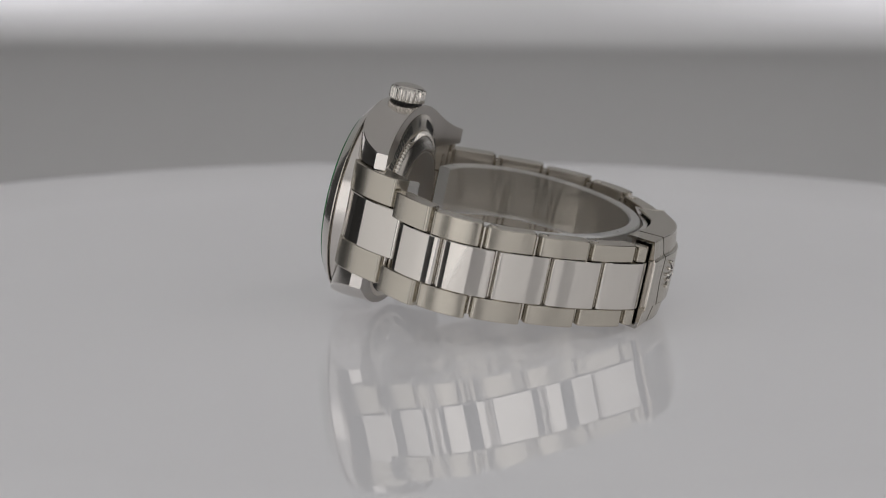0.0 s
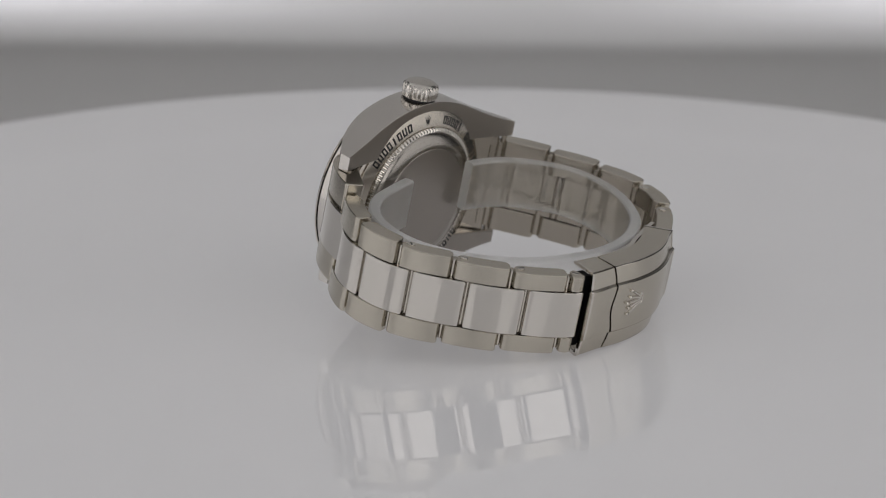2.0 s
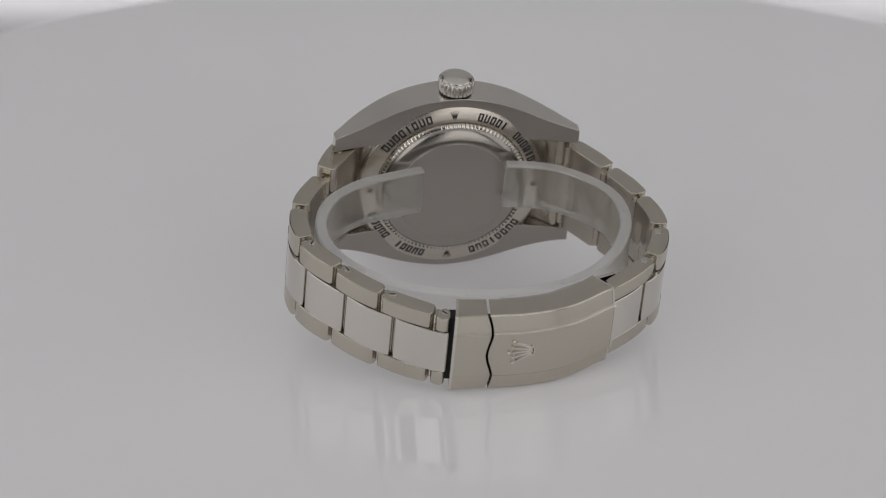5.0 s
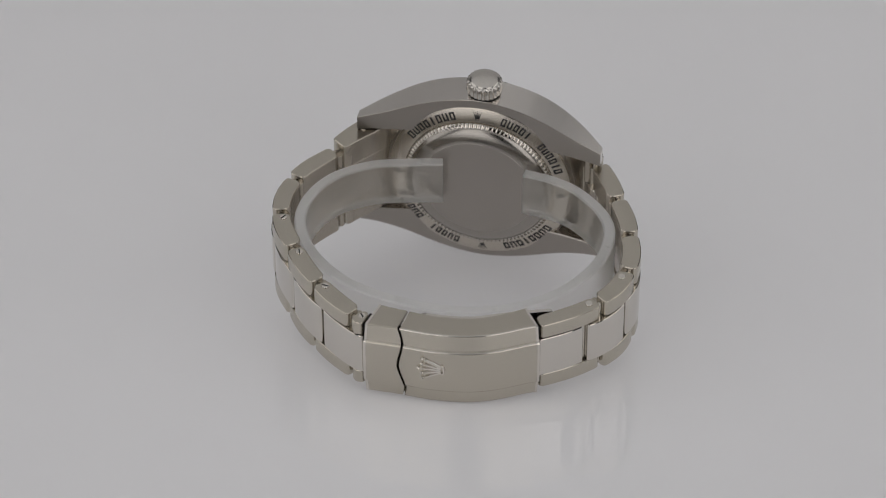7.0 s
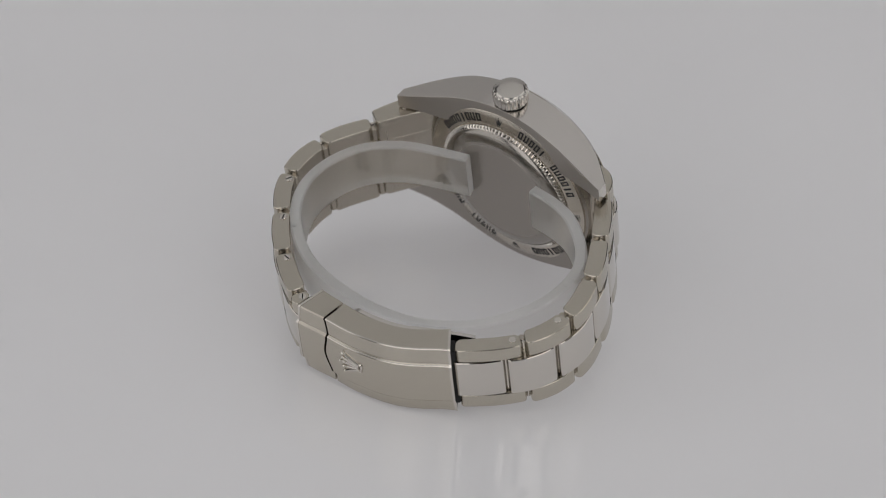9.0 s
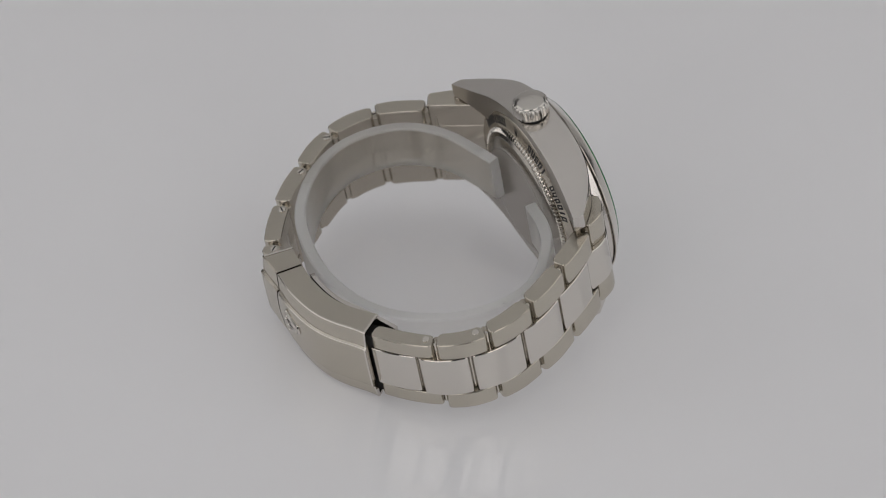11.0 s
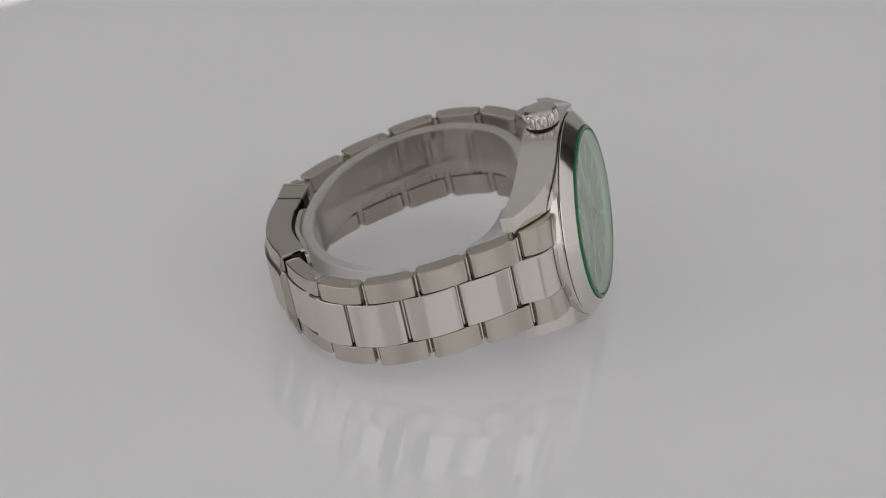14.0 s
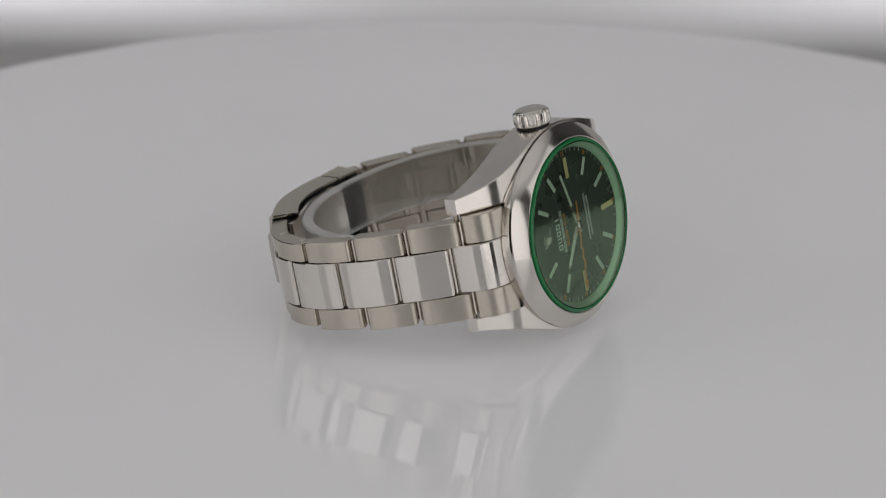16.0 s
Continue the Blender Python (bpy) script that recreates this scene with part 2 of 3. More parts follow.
def light_panel(x0, x1, z0, z1, y, glow):
    root = new("light_panel")
    tagged(root, "bright white diffuser light panel hung before the backdrop", "light panel")
    c = ((x0 + x1) / 2, y, (z0 + z1) / 2)
    root.matrix_basis = pose(*c)
    w, h = (x1 - x0) / 2 / MM, (z1 - z0) / 2 / MM
    ax = ((1, 0, 0), (0, 1, 0), (0, 0, 1))
    Shape().box((0, -2, 0), ax, (w - 3, 2, h - 3)).done("diffuser", glow, root, "glowing white diffuser", 0)
    Shape().box((0, 8, 0), ax, (w, 8, h)).done("housing", TENT, root, "", 0)
    return root


FRONT_GLOW = glowing("front_softbox_diffuser", (1.0, 0.978, 0.98), 0.95)


def front_softbox(x0, x1):
    root = new("front_softbox")
    tagged(root, "large white softbox standing beside the lens", "softbox", "softboxes beside the lens")
    root.matrix_basis = pose((x0 + x1) / 2, -0.90, 0.17)
    w, ax = (x1 - x0) / 2 / MM, ((1, 0, 0), (0, 1, 0), (0, 0, 1))
    Shape().box((0, 2, 0), ax, (w - 8, 2, 612)).done("diffuser", FRONT_GLOW, root, "glowing white diffuser", 0)
    Shape().box((0, -30, 0), ax, (w, 28, 620)).done("housing", BLACK_CLOTH, root, "black cloth housing", 0)
    for x in (-w + 40, w - 40):
        Shape().box((x, -30, -695), ax, (10, 10, 75)).done("leg", BLACK_CLOTH, root, "", 0)


def side_softbox(side):
    root = new("side_softbox")
    tagged(root, "tall white softbox standing beside the turntable", "softbox", "softboxes beside the turntable")
    root.matrix_basis = pose(side * 0.93, -0.165, 0.33)
    ax = ((1, 0, 0), (0, 1, 0), (0, 0, 1))
    Shape().box((-side * 2, 0, 0), ax, (2, 447, 522)).done("diffuser", SIDE_GLOW, root, "glowing white diffuser", 0)
    Shape().box((side * 30, 0, 0), ax, (28, 455, 530)).done("housing", BLACK_CLOTH, root, "black cloth housing", 0)
    for y in (-400, 400):
        Shape().box((side * 30, y, -730), ax, (10, 10, 200)).done("leg", BLACK_CLOTH, root, "", 0)


SIDE_GLOW = glowing("side_softbox_diffuser", (1.0, 0.978, 0.98), 0.46)
side_softbox(1)
side_softbox(-1)
front_softbox(-0.92, -0.19)
front_softbox(0.19, 0.92)
light_panel(-0.43, 0.43, -0.156, -0.118, 0.560, PANEL_BACK)


# ---- turntable ----
def build_turntable():
    root = new("turntable")
    tagged(root, "round underlit glossy white acrylic turntable with a rolled edge", "turntable")
    R, h = 176.0, 0.3
    prof = [(0.001, 0.0), (40.0, 0.0), (90.0, 0.0), (140.0, 0.0)]
    prof += [(R - h + h * math.sin(radians(a)), -h + h * math.cos(radians(a))) for a in range(0, 91, 15)]
    prof += [(R - 1.0, -11.0), (R - 2.0, -12.0), (140.0, -12.0), (0.001, -12.0)]
    steps = 160
    rings = [[(r * math.cos(2 * math.pi * k / steps), r * math.sin(2 * math.pi * k / steps), z) for k in range(steps)] for r, z in prof]
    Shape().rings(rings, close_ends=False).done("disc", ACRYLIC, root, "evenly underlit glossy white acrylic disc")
    prof = [(0.001, -12.0), (60.0, -12.0), (60.0, -22.0), (24.0, -26.0), (20.0, -70.0), (0.001, -74.0)]
    rings = [[(r * math.cos(2 * math.pi * k / 48), r * math.sin(2 * math.pi * k / 48), z) for k in range(48)] for r, z in prof]
    Shape().rings(rings, close_ends=False).done("hub", TENT, root, "white hub below the disc")
    return root


TURNTABLE = build_turntable()


def build_stand():
    root = new("turntable_stand")
    tagged(root, "plain white pedestal carrying the tipping turntable", "stand")
    prof = [(0.001, -52.0), (22.0, -56.0), (30.0, -76.0), (34.0, -90.0), (34.0, -560.0), (120.0, -575.0), (122.0, -599.0), (0.001, -599.0)]
    rings = [[(r * math.cos(2 * math.pi * k / 48), r * math.sin(2 * math.pi * k / 48), z) for k in range(48)] for r, z in prof]
    Shape().rings(rings, close_ends=False).done("pedestal", TENT, root)
    return root


build_stand()

# ---- wristwatch ----
WATCH = new("wristwatch")
tagged(WATCH, "steel wristwatch with black dial and green crystal, lying on its side", "watch")


def lerp_table(x, table):
    xs, ys = zip(*table)
    return float(np.interp(x, xs, ys))


def smooth_table(x, table):
    """The table, rounded off at its corners."""
    return sum(lerp_table(x + d, table) for d in (-2, -1, 0, 1, 2)) / 5


LUG = 24.0


def build_case():
    s = Shape()
    top = [(0, 23.5), (10, 23.4), (13, 23.1), (16, 22.2), (18, 21.2), (20, 19.9), (22, 18.2), (24.5, 15.6), (30, 11.0)]
    width = [(0, 19.85), (4, 19.6), (8, 18.7), (12, 17.3), (16, 15.6), (20, 14.2), (24.3, 13.15), (30, 12.0)]
    bottom = [(0, 16.3), (8, 16.2), (14, 15.9), (20, 14.9), (24, 13.9), (30, 12.4)]
    for side in (1, -1):
        rings = []
        for k in range(61):
            p = -LUG + 2 * LUG * k / 60
            a = abs(p)
            w = smooth_table(a, width) if a > 3 else 19.85 - 0.02 * a * a
            w -= 0.45 if side < 0 else 0.0
            zi, nt, nb = 10.2, smooth_table(a, top), smooth_table(a, bottom)
            ring = [(nb + 0.08, w), (nb, w - 0.1), (nb, zi + 0.2), (nb + 0.2, zi), (nt - 0.2, zi), (nt, zi + 0.2), (nt, w - 0.16), (nt - 0.16, w)]
            rings.append([(n, -p, side * z) for n, z in ring])
        s.rings(rings)
    s.lathe([(9.0, 16.5), (18.2, 16.5), (18.7, 16.9), (19.35, 19.5), (19.4, 23.2), (19.2, 23.5), (9.0, 23.5), (9.0, 15.1)])
    ob = s.done("case_middle", SATIN, WATCH, "satin steel case with tapering lugs and polished facets", 28)
    ob.data.materials.append(SOFT_POLISH)
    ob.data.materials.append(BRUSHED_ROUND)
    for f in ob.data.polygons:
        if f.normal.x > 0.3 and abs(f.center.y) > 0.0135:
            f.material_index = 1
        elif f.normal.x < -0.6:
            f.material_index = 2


build_case()


def build_bezel():
    prof = [(16.55, 22.9), (19.4, 22.96), (19.52, 23.08), (19.46, 23.2), (17.06, 25.16), (16.9, 25.24), (16.7, 25.22), (16.55, 25.05), (16.55, 22.9)]
    Shape().lathe(prof, steps=128).done("bezel", SOFT_POLISH, WATCH, "smooth polished steel bezel", 22)
    Shape().lathe([(18.2, 22.82), (19.0, 22.82), (19.0, 23.0), (18.2, 23.0), (18.2, 22.82)], steps=96).done("bezel_seam", DARK, WATCH, "dark seam under the bezel")


build_bezel()


def build_crystal():
    c = Shape().lathe([(0.001, 24.75), (8.0, 24.75), (15.9, 24.75), (15.9, 25.5), (15.7, 25.68), (8.0, 25.68), (0.001, 25.68)], steps=128).done("crystal", CRYSTAL, WATCH, "flat sapphire crystal with a green tint", 12)
    c.visible_shadow = False
    r = Shape().lathe([(15.93, 24.6), (16.5, 24.6), (16.5, 25.45), (16.3, 25.66), (15.93, 25.66), (15.93, 24.6)], steps=128).done("crystal_rim", CRYSTAL_RIM, WATCH, "deep green edge of the crystal", 40)
    r.visible_shadow = False
    Shape().lathe([(16.5, 24.58), (15.85, 24.5), (14.75, 23.6), (14.75, 23.1), (16.5, 23.1), (16.5, 24.58)], steps=128).done("rehaut", REHAUT, WATCH, "steel inner ring with the crystal's green light in its colour", 40)


build_crystal()

# dial: clock angles run from twelve towards three
D_N = 23.5


def clock(deg, r, n=D_N):
    a = radians(deg)
    return Vector((n, -r * math.cos(a), r * math.sin(a)))


def clock_axes(deg):
    a = radians(deg)
    radial = Vector((0, -math.cos(a), math.sin(a)))
    across = Vector((0, math.sin(a), math.cos(a)))
    return radial, across, Vector((1, 0, 0))


Shape().lathe([(0.001, D_N), (14.85, D_N), (14.85, 22.95), (0.001, 22.95)], steps=96).done("dial", DIAL, WATCH, "glossy black dial")
for h in range(12):
    if h == 0:
        continue
    warm = h in (3, 6, 9)
    rad, acr, up = clock_axes(30 * h)
    long, wide = (2.15, 0.62) if warm else (1.85, 0.5)
    mk = Shape().box(clock(30 * h, 11.3, D_N + 0.22), (rad, acr, up), (long, wide, 0.2)).done("hour_marker", POLISHED, WATCH, "polished baton hour marker", 0)
    Shape().box(clock(30 * h, 11.3, D_N + 0.43), (rad, acr, up), (long - 0.12, wide - 0.1, 0.03)).done("lume", LUME_WARM if warm else LUME, mk, "yellow lume strip" if warm else "white lume strip", 0)
for m in range(60):
    if m % 5:
        rad, acr, up = clock_axes(6 * m)
        Shape().box(clock(6 * m, 14.3, D_N + 0.02), (rad, acr, up), (0.32, 0.06, 0.02)).done("minute_tick", WHITE_PRINT, WATCH, "", 0)


def numeral(text, deg, r, size):
    cu = bpy.data.curves.new("numeral", "FONT")
    cu.body, cu.size, cu.align_x, cu.align_y, cu.extrude = text, size * MM, "CENTER", "CENTER", 0.02 * MM
    tmp = bpy.data.objects.new("numeral", cu)
    me = bpy.data.meshes.new_from_object(tmp)
    bpy.data.objects.remove(tmp)
    rad, acr, up = clock_axes(deg)
    m = Matrix.Identity(4)
    across = rad.cross(up)
    for i, a in enumerate((across, rad, across.cross(rad))):
        m.col[i] = (*a, 0)
    m.translation = clock(deg, r, D_N + 0.04) * MM
    me.transform(m)
    me.materials.append(ORANGE)
    ob = new("numeral", me)
    ob.parent = WATCH
    ob["label"] = "small orange minute numeral"


for k in range(1, 13):
    numeral(str(5 * k), 30 * k, 14.0, 1.15)


def glyph_boxes(shape, c, across, up, out, w, h, stroke, depth, kind):
    """One letter-sized plain mark: an open frame, a pair of bars or a single bar."""
    if kind != 2:
        for x in (-1, 1):
            shape.box(c + across * x * (w - stroke) / 2, (across, up, out), (stroke / 2, h / 2, depth))
    else:
        shape.box(c, (across, up, out), (stroke * 0.6, h / 2, depth))
    if kind == 0:
        for y in (-1, 1):
            shape.box(c + up * y * (h - stroke) / 2, (across, up, out), (w / 2 - stroke, stroke / 2, depth))
    elif kind == 1:
        shape.box(c - up * (h - stroke) / 2, (across, up, out), (w / 2 - stroke, stroke / 2, depth))


MARK_KINDS = (0, 1, 0, 0, 2, 0, 1, 0)


def dial_marks(deg, r0, count, pitch, height, stroke, material, label):
    """A printed line of letter-sized plain marks across the dial, r0 from its middle."""
    rad, acr, up = clock_axes(deg)
    across = rad.cross(up)
    s = Shape()
    for k in range(count):
        c = clock(deg, r0, D_N + 0.03) + across * (k - (count - 1) / 2) * pitch
        glyph_boxes(s, c, across, rad, up, pitch * 0.74, height, stroke, 0.03, MARK_KINDS[k % 8])
    tagged(s.done("dial_printing", material, WATCH, label, 0), kind="stuff")


dial_marks(0, 5.4, 5, 1.35, 1.3, 0.24, WHITE_PRINT, "white printed line of plain marks")
dial_marks(0, 3.95, 15, 0.55, 0.75, 0.14, WHITE_PRINT, "white printed line of plain marks")
dial_marks(0, 2.85, 8, 0.82, 0.75, 0.15, ORANGE, "orange printed line of plain marks")
dial_marks(180, 4.6, 23, 0.4, 0.5, 0.1, WHITE_PRINT, "white printed line of plain marks")
dial_marks(180, 5.5, 20, 0.4, 0.5, 0.1, WHITE_PRINT, "white printed line of plain marks")


def emblem(name, origin, up_axis, side_axis, out_axis, size, material, parent, label, depth=0.12, bold=1.0, spread=15.0):
    """A fan of five pronged rods over a base hoop, tips up."""
    s = Shape()
    o, u, w, n = Vector(origin), Vector(up_axis), Vector(side_axis), Vector(out_axis)
    for k in range(-2, 3):
        a = radians(spread * k)
        tip = o + (u * math.cos(a) + w * math.sin(a)) * size * (1.0 if k % 2 == 0 else 0.88)
        root = o + w * (k * 0.075 * size)
        d = (tip - root).normalized()
        c = d.cross(n)
        rings = []
        for t, r in ((0.0, 0.075 * bold), (0.5, 0.06 * bold), (0.86, 0.04 * bold)):
            q = root + (tip - root) * t
            rings.append([q + (c * math.cos(b) * size * r + n * math.sin(b) * depth) for b in (0, math.pi / 3, 2 * math.pi / 3, math.pi, 4 * math.pi / 3, 5 * math.pi / 3)])
        s.rings(rings)
        rings = []
        for j in range(1, 6):
            b = math.pi * j / 6
            q, r = tip - d * math.cos(b) * size * 0.085, size * 0.085 * math.sin(b)
            rings.append([q + c * math.cos(x) * r + n * math.sin(x) * depth * 1.3 * math.sin(b) for x in [2 * math.pi * i / 8 for i in range(8)]])
        s.rings(rings)
    rings = []
    for k in range(17):
        b = 2 * math.pi * k / 16
        q = o - u * size * 0.08 + w * math.cos(b) * size * 0.24 + u * math.sin(b) * size * 0.09
        rad = (w * math.cos(b) + u * math.sin(b)).normalized()
        rings.append([q + rad * math.cos(x) * size * 0.055 + n * math.sin(x) * depth for x in [2 * math.pi * i / 6 for i in range(6)]])
    s.rings(rings, close_ends=False)
    return s.done(name, material, parent, label)


_rad, _acr, _upx = clock_axes(0)
emblem("dial_emblem", clock(0, 8.6, D_N + 0.12), _rad, _rad.cross(_upx), _upx, 2.2, POLISHED, WATCH, "small applied steel emblem")


def hand(name, deg, tail, length, w0, w1, n, material, label, lume=0.0):
    rad, acr, up = clock_axes(deg)
    s = Shape()
    o = Vector((n, 0, 0))
    ring = lambda t, w: [o + rad * t + acr * a * w + up * b * 0.07 for a, b in ((-1, -1), (1, -1), (1, 1), (-1, 1))]
    s.rings([ring(-tail, w0), ring(length * 0.92, w1), ring(length, 0.06)])
    ob = s.done(name, material, WATCH, label, 0)
    if lume:
        Shape().box(o + rad * (length * 0.62) + up * 0.09, (rad, acr, up), (length * 0.28, min(w0, w1) * lume, 0.03)).done("lume", LUME, ob, "white lume strip", 0)


hand("hour_hand", 306.0, 1.6, 9.0, 0.62, 0.5, D_N + 0.75, POLISHED, "polished baton hour hand", 0.72)
hand("minute_hand", 73.5, 1.8, 12.6, 0.52, 0.42, D_N + 0.98, POLISHED, "polished baton minute hand", 0.7)


def build_second_hand():
    rad, acr, up = clock_axes(274.0)
    o = Vector((D_N + 1.18, 0, 0))
    path = [(-4.6, 0.0), (3.2, 0.0), (4.4, 0.35), (4.9, -0.3), (6.4, 0.22), (7.0, -0.32), (9.6, 0.0), (11.2, 0.0)]
    rings = []
    for k, (t, off) in enumerate(path):
        w = 0.19
        q = o + rad * t + acr * off
        rings.append([q + acr * a * w + rad * a * w * 0.3 + up * b * 0.05 for a, b in ((-1, -1), (1, -1), (1, 1), (-1, 1))])
    s = Shape().rings(rings)
    tip = [(11.0, 0.55), (12.6, 0.03)]
    s.rings([[o + rad * t + acr * a * w + up * b * 0.05 for a, b in ((-1, -1), (1, -1), (1, 1), (-1, 1))] for t, w in tip])
    s.done("second_hand", ORANGE, WATCH, "orange zigzag second hand", 0)
    Shape().lathe([(0.001, D_N + 1.5), (0.7, D_N + 1.45), (0.85, D_N + 1.3), (0.85, D_N), (0.001, D_N)], steps=24).done("hand_hub", POLISHED, WATCH, "polished hub of the hands")


build_second_hand()


# case back
def build_back():
    Shape().lathe([(18.3, 16.6), (18.15, 16.2), (18.0, 16.1), (15.1, 15.6), (14.9, 15.8), (14.9, 16.6)], steps=96).done("engraved_ring", RING, WATCH, "brushed engraved ring round the case back", 30)
    # fluted ring
    teeth, rings = 110, []
    for r, n, dep in ((14.9, 15.9, 0), (14.88, 15.4, 0.12), (14.65, 15.05, 0.16), (14.25, 14.85, 0.12), (14.1, 14.87, 0)):
        ring = []
        for k in range(teeth * 4):
            a = 2 * math.pi * k / (teeth * 4)
            d = dep if k % 4 in (0, 1) else -dep
            ring.append((n + d * 0.7, (r - d) * math.cos(a), (r - d) * math.sin(a)))
        rings.append(ring)
    Shape().rings(rings, close_ends=False).done("fluted_ring", POLISHED, WATCH, "fine fluted steel ring", 20)
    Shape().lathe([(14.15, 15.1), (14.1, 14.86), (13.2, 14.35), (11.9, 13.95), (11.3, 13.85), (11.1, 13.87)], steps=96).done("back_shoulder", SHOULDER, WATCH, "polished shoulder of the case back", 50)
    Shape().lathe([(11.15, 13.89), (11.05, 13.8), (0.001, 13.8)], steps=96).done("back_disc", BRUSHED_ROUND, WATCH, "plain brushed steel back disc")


build_back()


def ring_bars(start, end, count, height, label):
    """Letter-sized plain marks on the engraved ring, by degrees from three towards twelve."""
    s = Shape()
    step = (end - start) / count
    for k in range(count):
        a = radians(start + step * (k + 0.5))
        rad = Vector((0, -math.sin(a), math.cos(a)))
        tan = Vector((0, -math.cos(a), -math.sin(a)))
        slope = (Vector((0.172, 0, 0)) + rad).normalized()
        out = slope.cross(tan).normalized()
        c = Vector((15.83, 0, 0)) + rad * 16.5
        glyph_boxes(s, c, tan, slope, out, radians(step) * 16.5 * 0.74, height, 0.31, 0.05, MARK_KINDS[k])
    tagged(s.done("engraving", ENGRAVED, WATCH, label, 0), kind="stuff")


for half in (0, 180):
    for a0, a1, n in ((-58, -17, 8), (14, 37, 5), (45, 72, 6)):
        ring_bars(a0 + half, a1 + half, n, 1.7, "blackened engraving in plain letter-sized marks")
for deg in (-2, 178, -90, 90):
    a = radians(deg)
    rad, tan = Vector((0.17, -math.sin(a), math.cos(a))).normalized(), Vector((0, -math.cos(a), -math.sin(a)))
    emblem("engraved_emblem", Vector((15.8, 0, 0)) + Vector((0, -math.sin(a), math.cos(a))) * 15.9, rad, tan, rad.cross(tan), 1.6, ENGRAVED, WATCH, "small blackened engraved emblem", 0.08, 1.8)


# winding crown, its axis along z
def build_crown():
    n0, teeth, per = 19.6, 23, 8
    rings = []
    for r, z, dep in ((2.5, 19.2, 0), (2.6, 19.95, 0), (3.0, 20.05, 0), (3.26, 20.2, 0.10), (3.34, 20.5, 0.15), (3.34, 22.3, 0.15), (3.24, 22.6, 0.10), (3.05, 22.78, 0.02), (2.95, 22.8, 0), (2.88, 22.95, 0),
                      (2.5, 23.15, 0), (1.8, 23.33, 0), (0.9, 23.43, 0), (0.01, 23.45, 0)):
        ring = []
        for k in range(teeth * per):
            a = 2 * math.pi * k / (teeth * per)
            d = dep * (1 - 2 * abs(math.cos(a * teeth / 2)) ** 1.6)
            ring.append((n0 + (r - d) * math.cos(a), (r - d) * math.sin(a), z))
        rings.append(ring)
    Shape().rings(rings, close_ends=False).done("winding_crown", CROWN_STEEL, WATCH, "knurled polished steel winding crown", 40)
    ring = lambda r, z: [(n0 + r * math.cos(2 * math.pi * k / 40), r * math.sin(2 * math.pi * k / 40), z) for k in range(40)]
    Shape().rings([ring(2.6, 19.3), ring(3.1, 19.9), ring(3.1, 20.02), ring(2.4, 20.04)], close_ends=False).done("crown_seal", DARK, WATCH, "black seal under the crown")
    emblem("crown_emblem", (n0 - 0.5, 0, 23.38), (1, 0, 0), (0, 1, 0), (0, 0, 1), 1.3, POLISHED, WATCH, "tiny raised emblem on the crown", 0.07)


build_crown()

HEAD_PARTS = {ob.name.split(".")[0] for ob in WATCH.children}

# ---- bracelet ----
GAP = 0.4


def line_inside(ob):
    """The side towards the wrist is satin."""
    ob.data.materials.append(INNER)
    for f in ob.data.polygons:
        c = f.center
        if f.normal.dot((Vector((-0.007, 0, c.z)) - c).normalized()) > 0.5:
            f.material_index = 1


def outer_links(s0, s1, top=0.6):
    w = half_width((s0 + s1) / 2)
    for side in (1, -1):
        z0, z1 = 4.62, w
        s = Shape()
        prism(s, link_outline(s0 + GAP, s1 - GAP, top, 2.8 + top, 0.85, 1.25), min(side * z0, side * z1), max(side * z0, side * z1), 0.14)
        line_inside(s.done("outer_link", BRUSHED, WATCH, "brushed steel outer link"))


def centre_link(s0, s1, top=0.72):
    s = Shape()
    prism(s, link_outline(s0 + GAP * 0.8, s1 - GAP * 0.8, top, 2.58 + top, 0.6, 0.9, 0.2), -4.5, 4.5, 0.12)
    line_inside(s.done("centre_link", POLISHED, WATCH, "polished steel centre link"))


def pin(s, depth, w, r=0.85, material=POLISHED):
    c = BAND.at(s, depth)
    q = [(c.x + r * math.cos(a), c.y + r * math.sin(a)) for a in [2 * math.pi * k / 12 for k in range(12)]]
    sh = Shape()
    prism(sh, q, -w, w, 0.08)
    sh.done("link_pin", material, WATCH)


def screw(s, w):
    """A slotted screw head or pin end on a link's edge."""
    c = BAND.at(s, -1.5)
    sh = Shape()
    q = [(c.x + 0.72 * math.cos(a), c.y + 0.72 * math.sin(a)) for a in [2 * math.pi * k / 16 for k in range(16)]]
    prism(sh, q, w - 0.3, w + 0.05, 0.06)
    return sh.done("screw", POLISHED, WATCH, "small slotted link screw")


def slot(s, w, turn, parent):
    c = BAND.at(s, -1.5)
    a = radians(turn)
    Shape().box((c.x, -c.y, w + 0.06), ((math.cos(a), math.sin(a), 0), (-math.sin(a), math.cos(a), 0), (0, 0, 1)), (0.62, 0.12, 0.02)).done("slot", DARK, parent, "dark screw slot", 0)


for a, b in zip(S_V, S_V[1:] + [S_K12 - 0.25]):
    outer_links(a, b, 0.3 if b > S_K12 - 1.0 else 0.6)
for a, b in zip(S_U[::-1], S_U[::-1][1:]):
    outer_links(b, a) if b < a else outer_links(a, b)
outer_links(S_K6 + 0.55, S_U[0])
c12 = S_C12 + [S_K12 + 0.1]
for a, b in zip(c12, c12[1:]):
    centre_link(a, b, 0.4 if b > S_K12 else 0.72)
c6 = S_C6 + [S_K6 + 0.45]
for a, b in zip(c6, c6[1:]):
    centre_link(b, a)
for s in S_V[:] + S_U[:]:
    pin(s, -0.85, half_width(s) - 0.55, 0.36)
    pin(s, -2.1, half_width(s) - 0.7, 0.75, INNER)
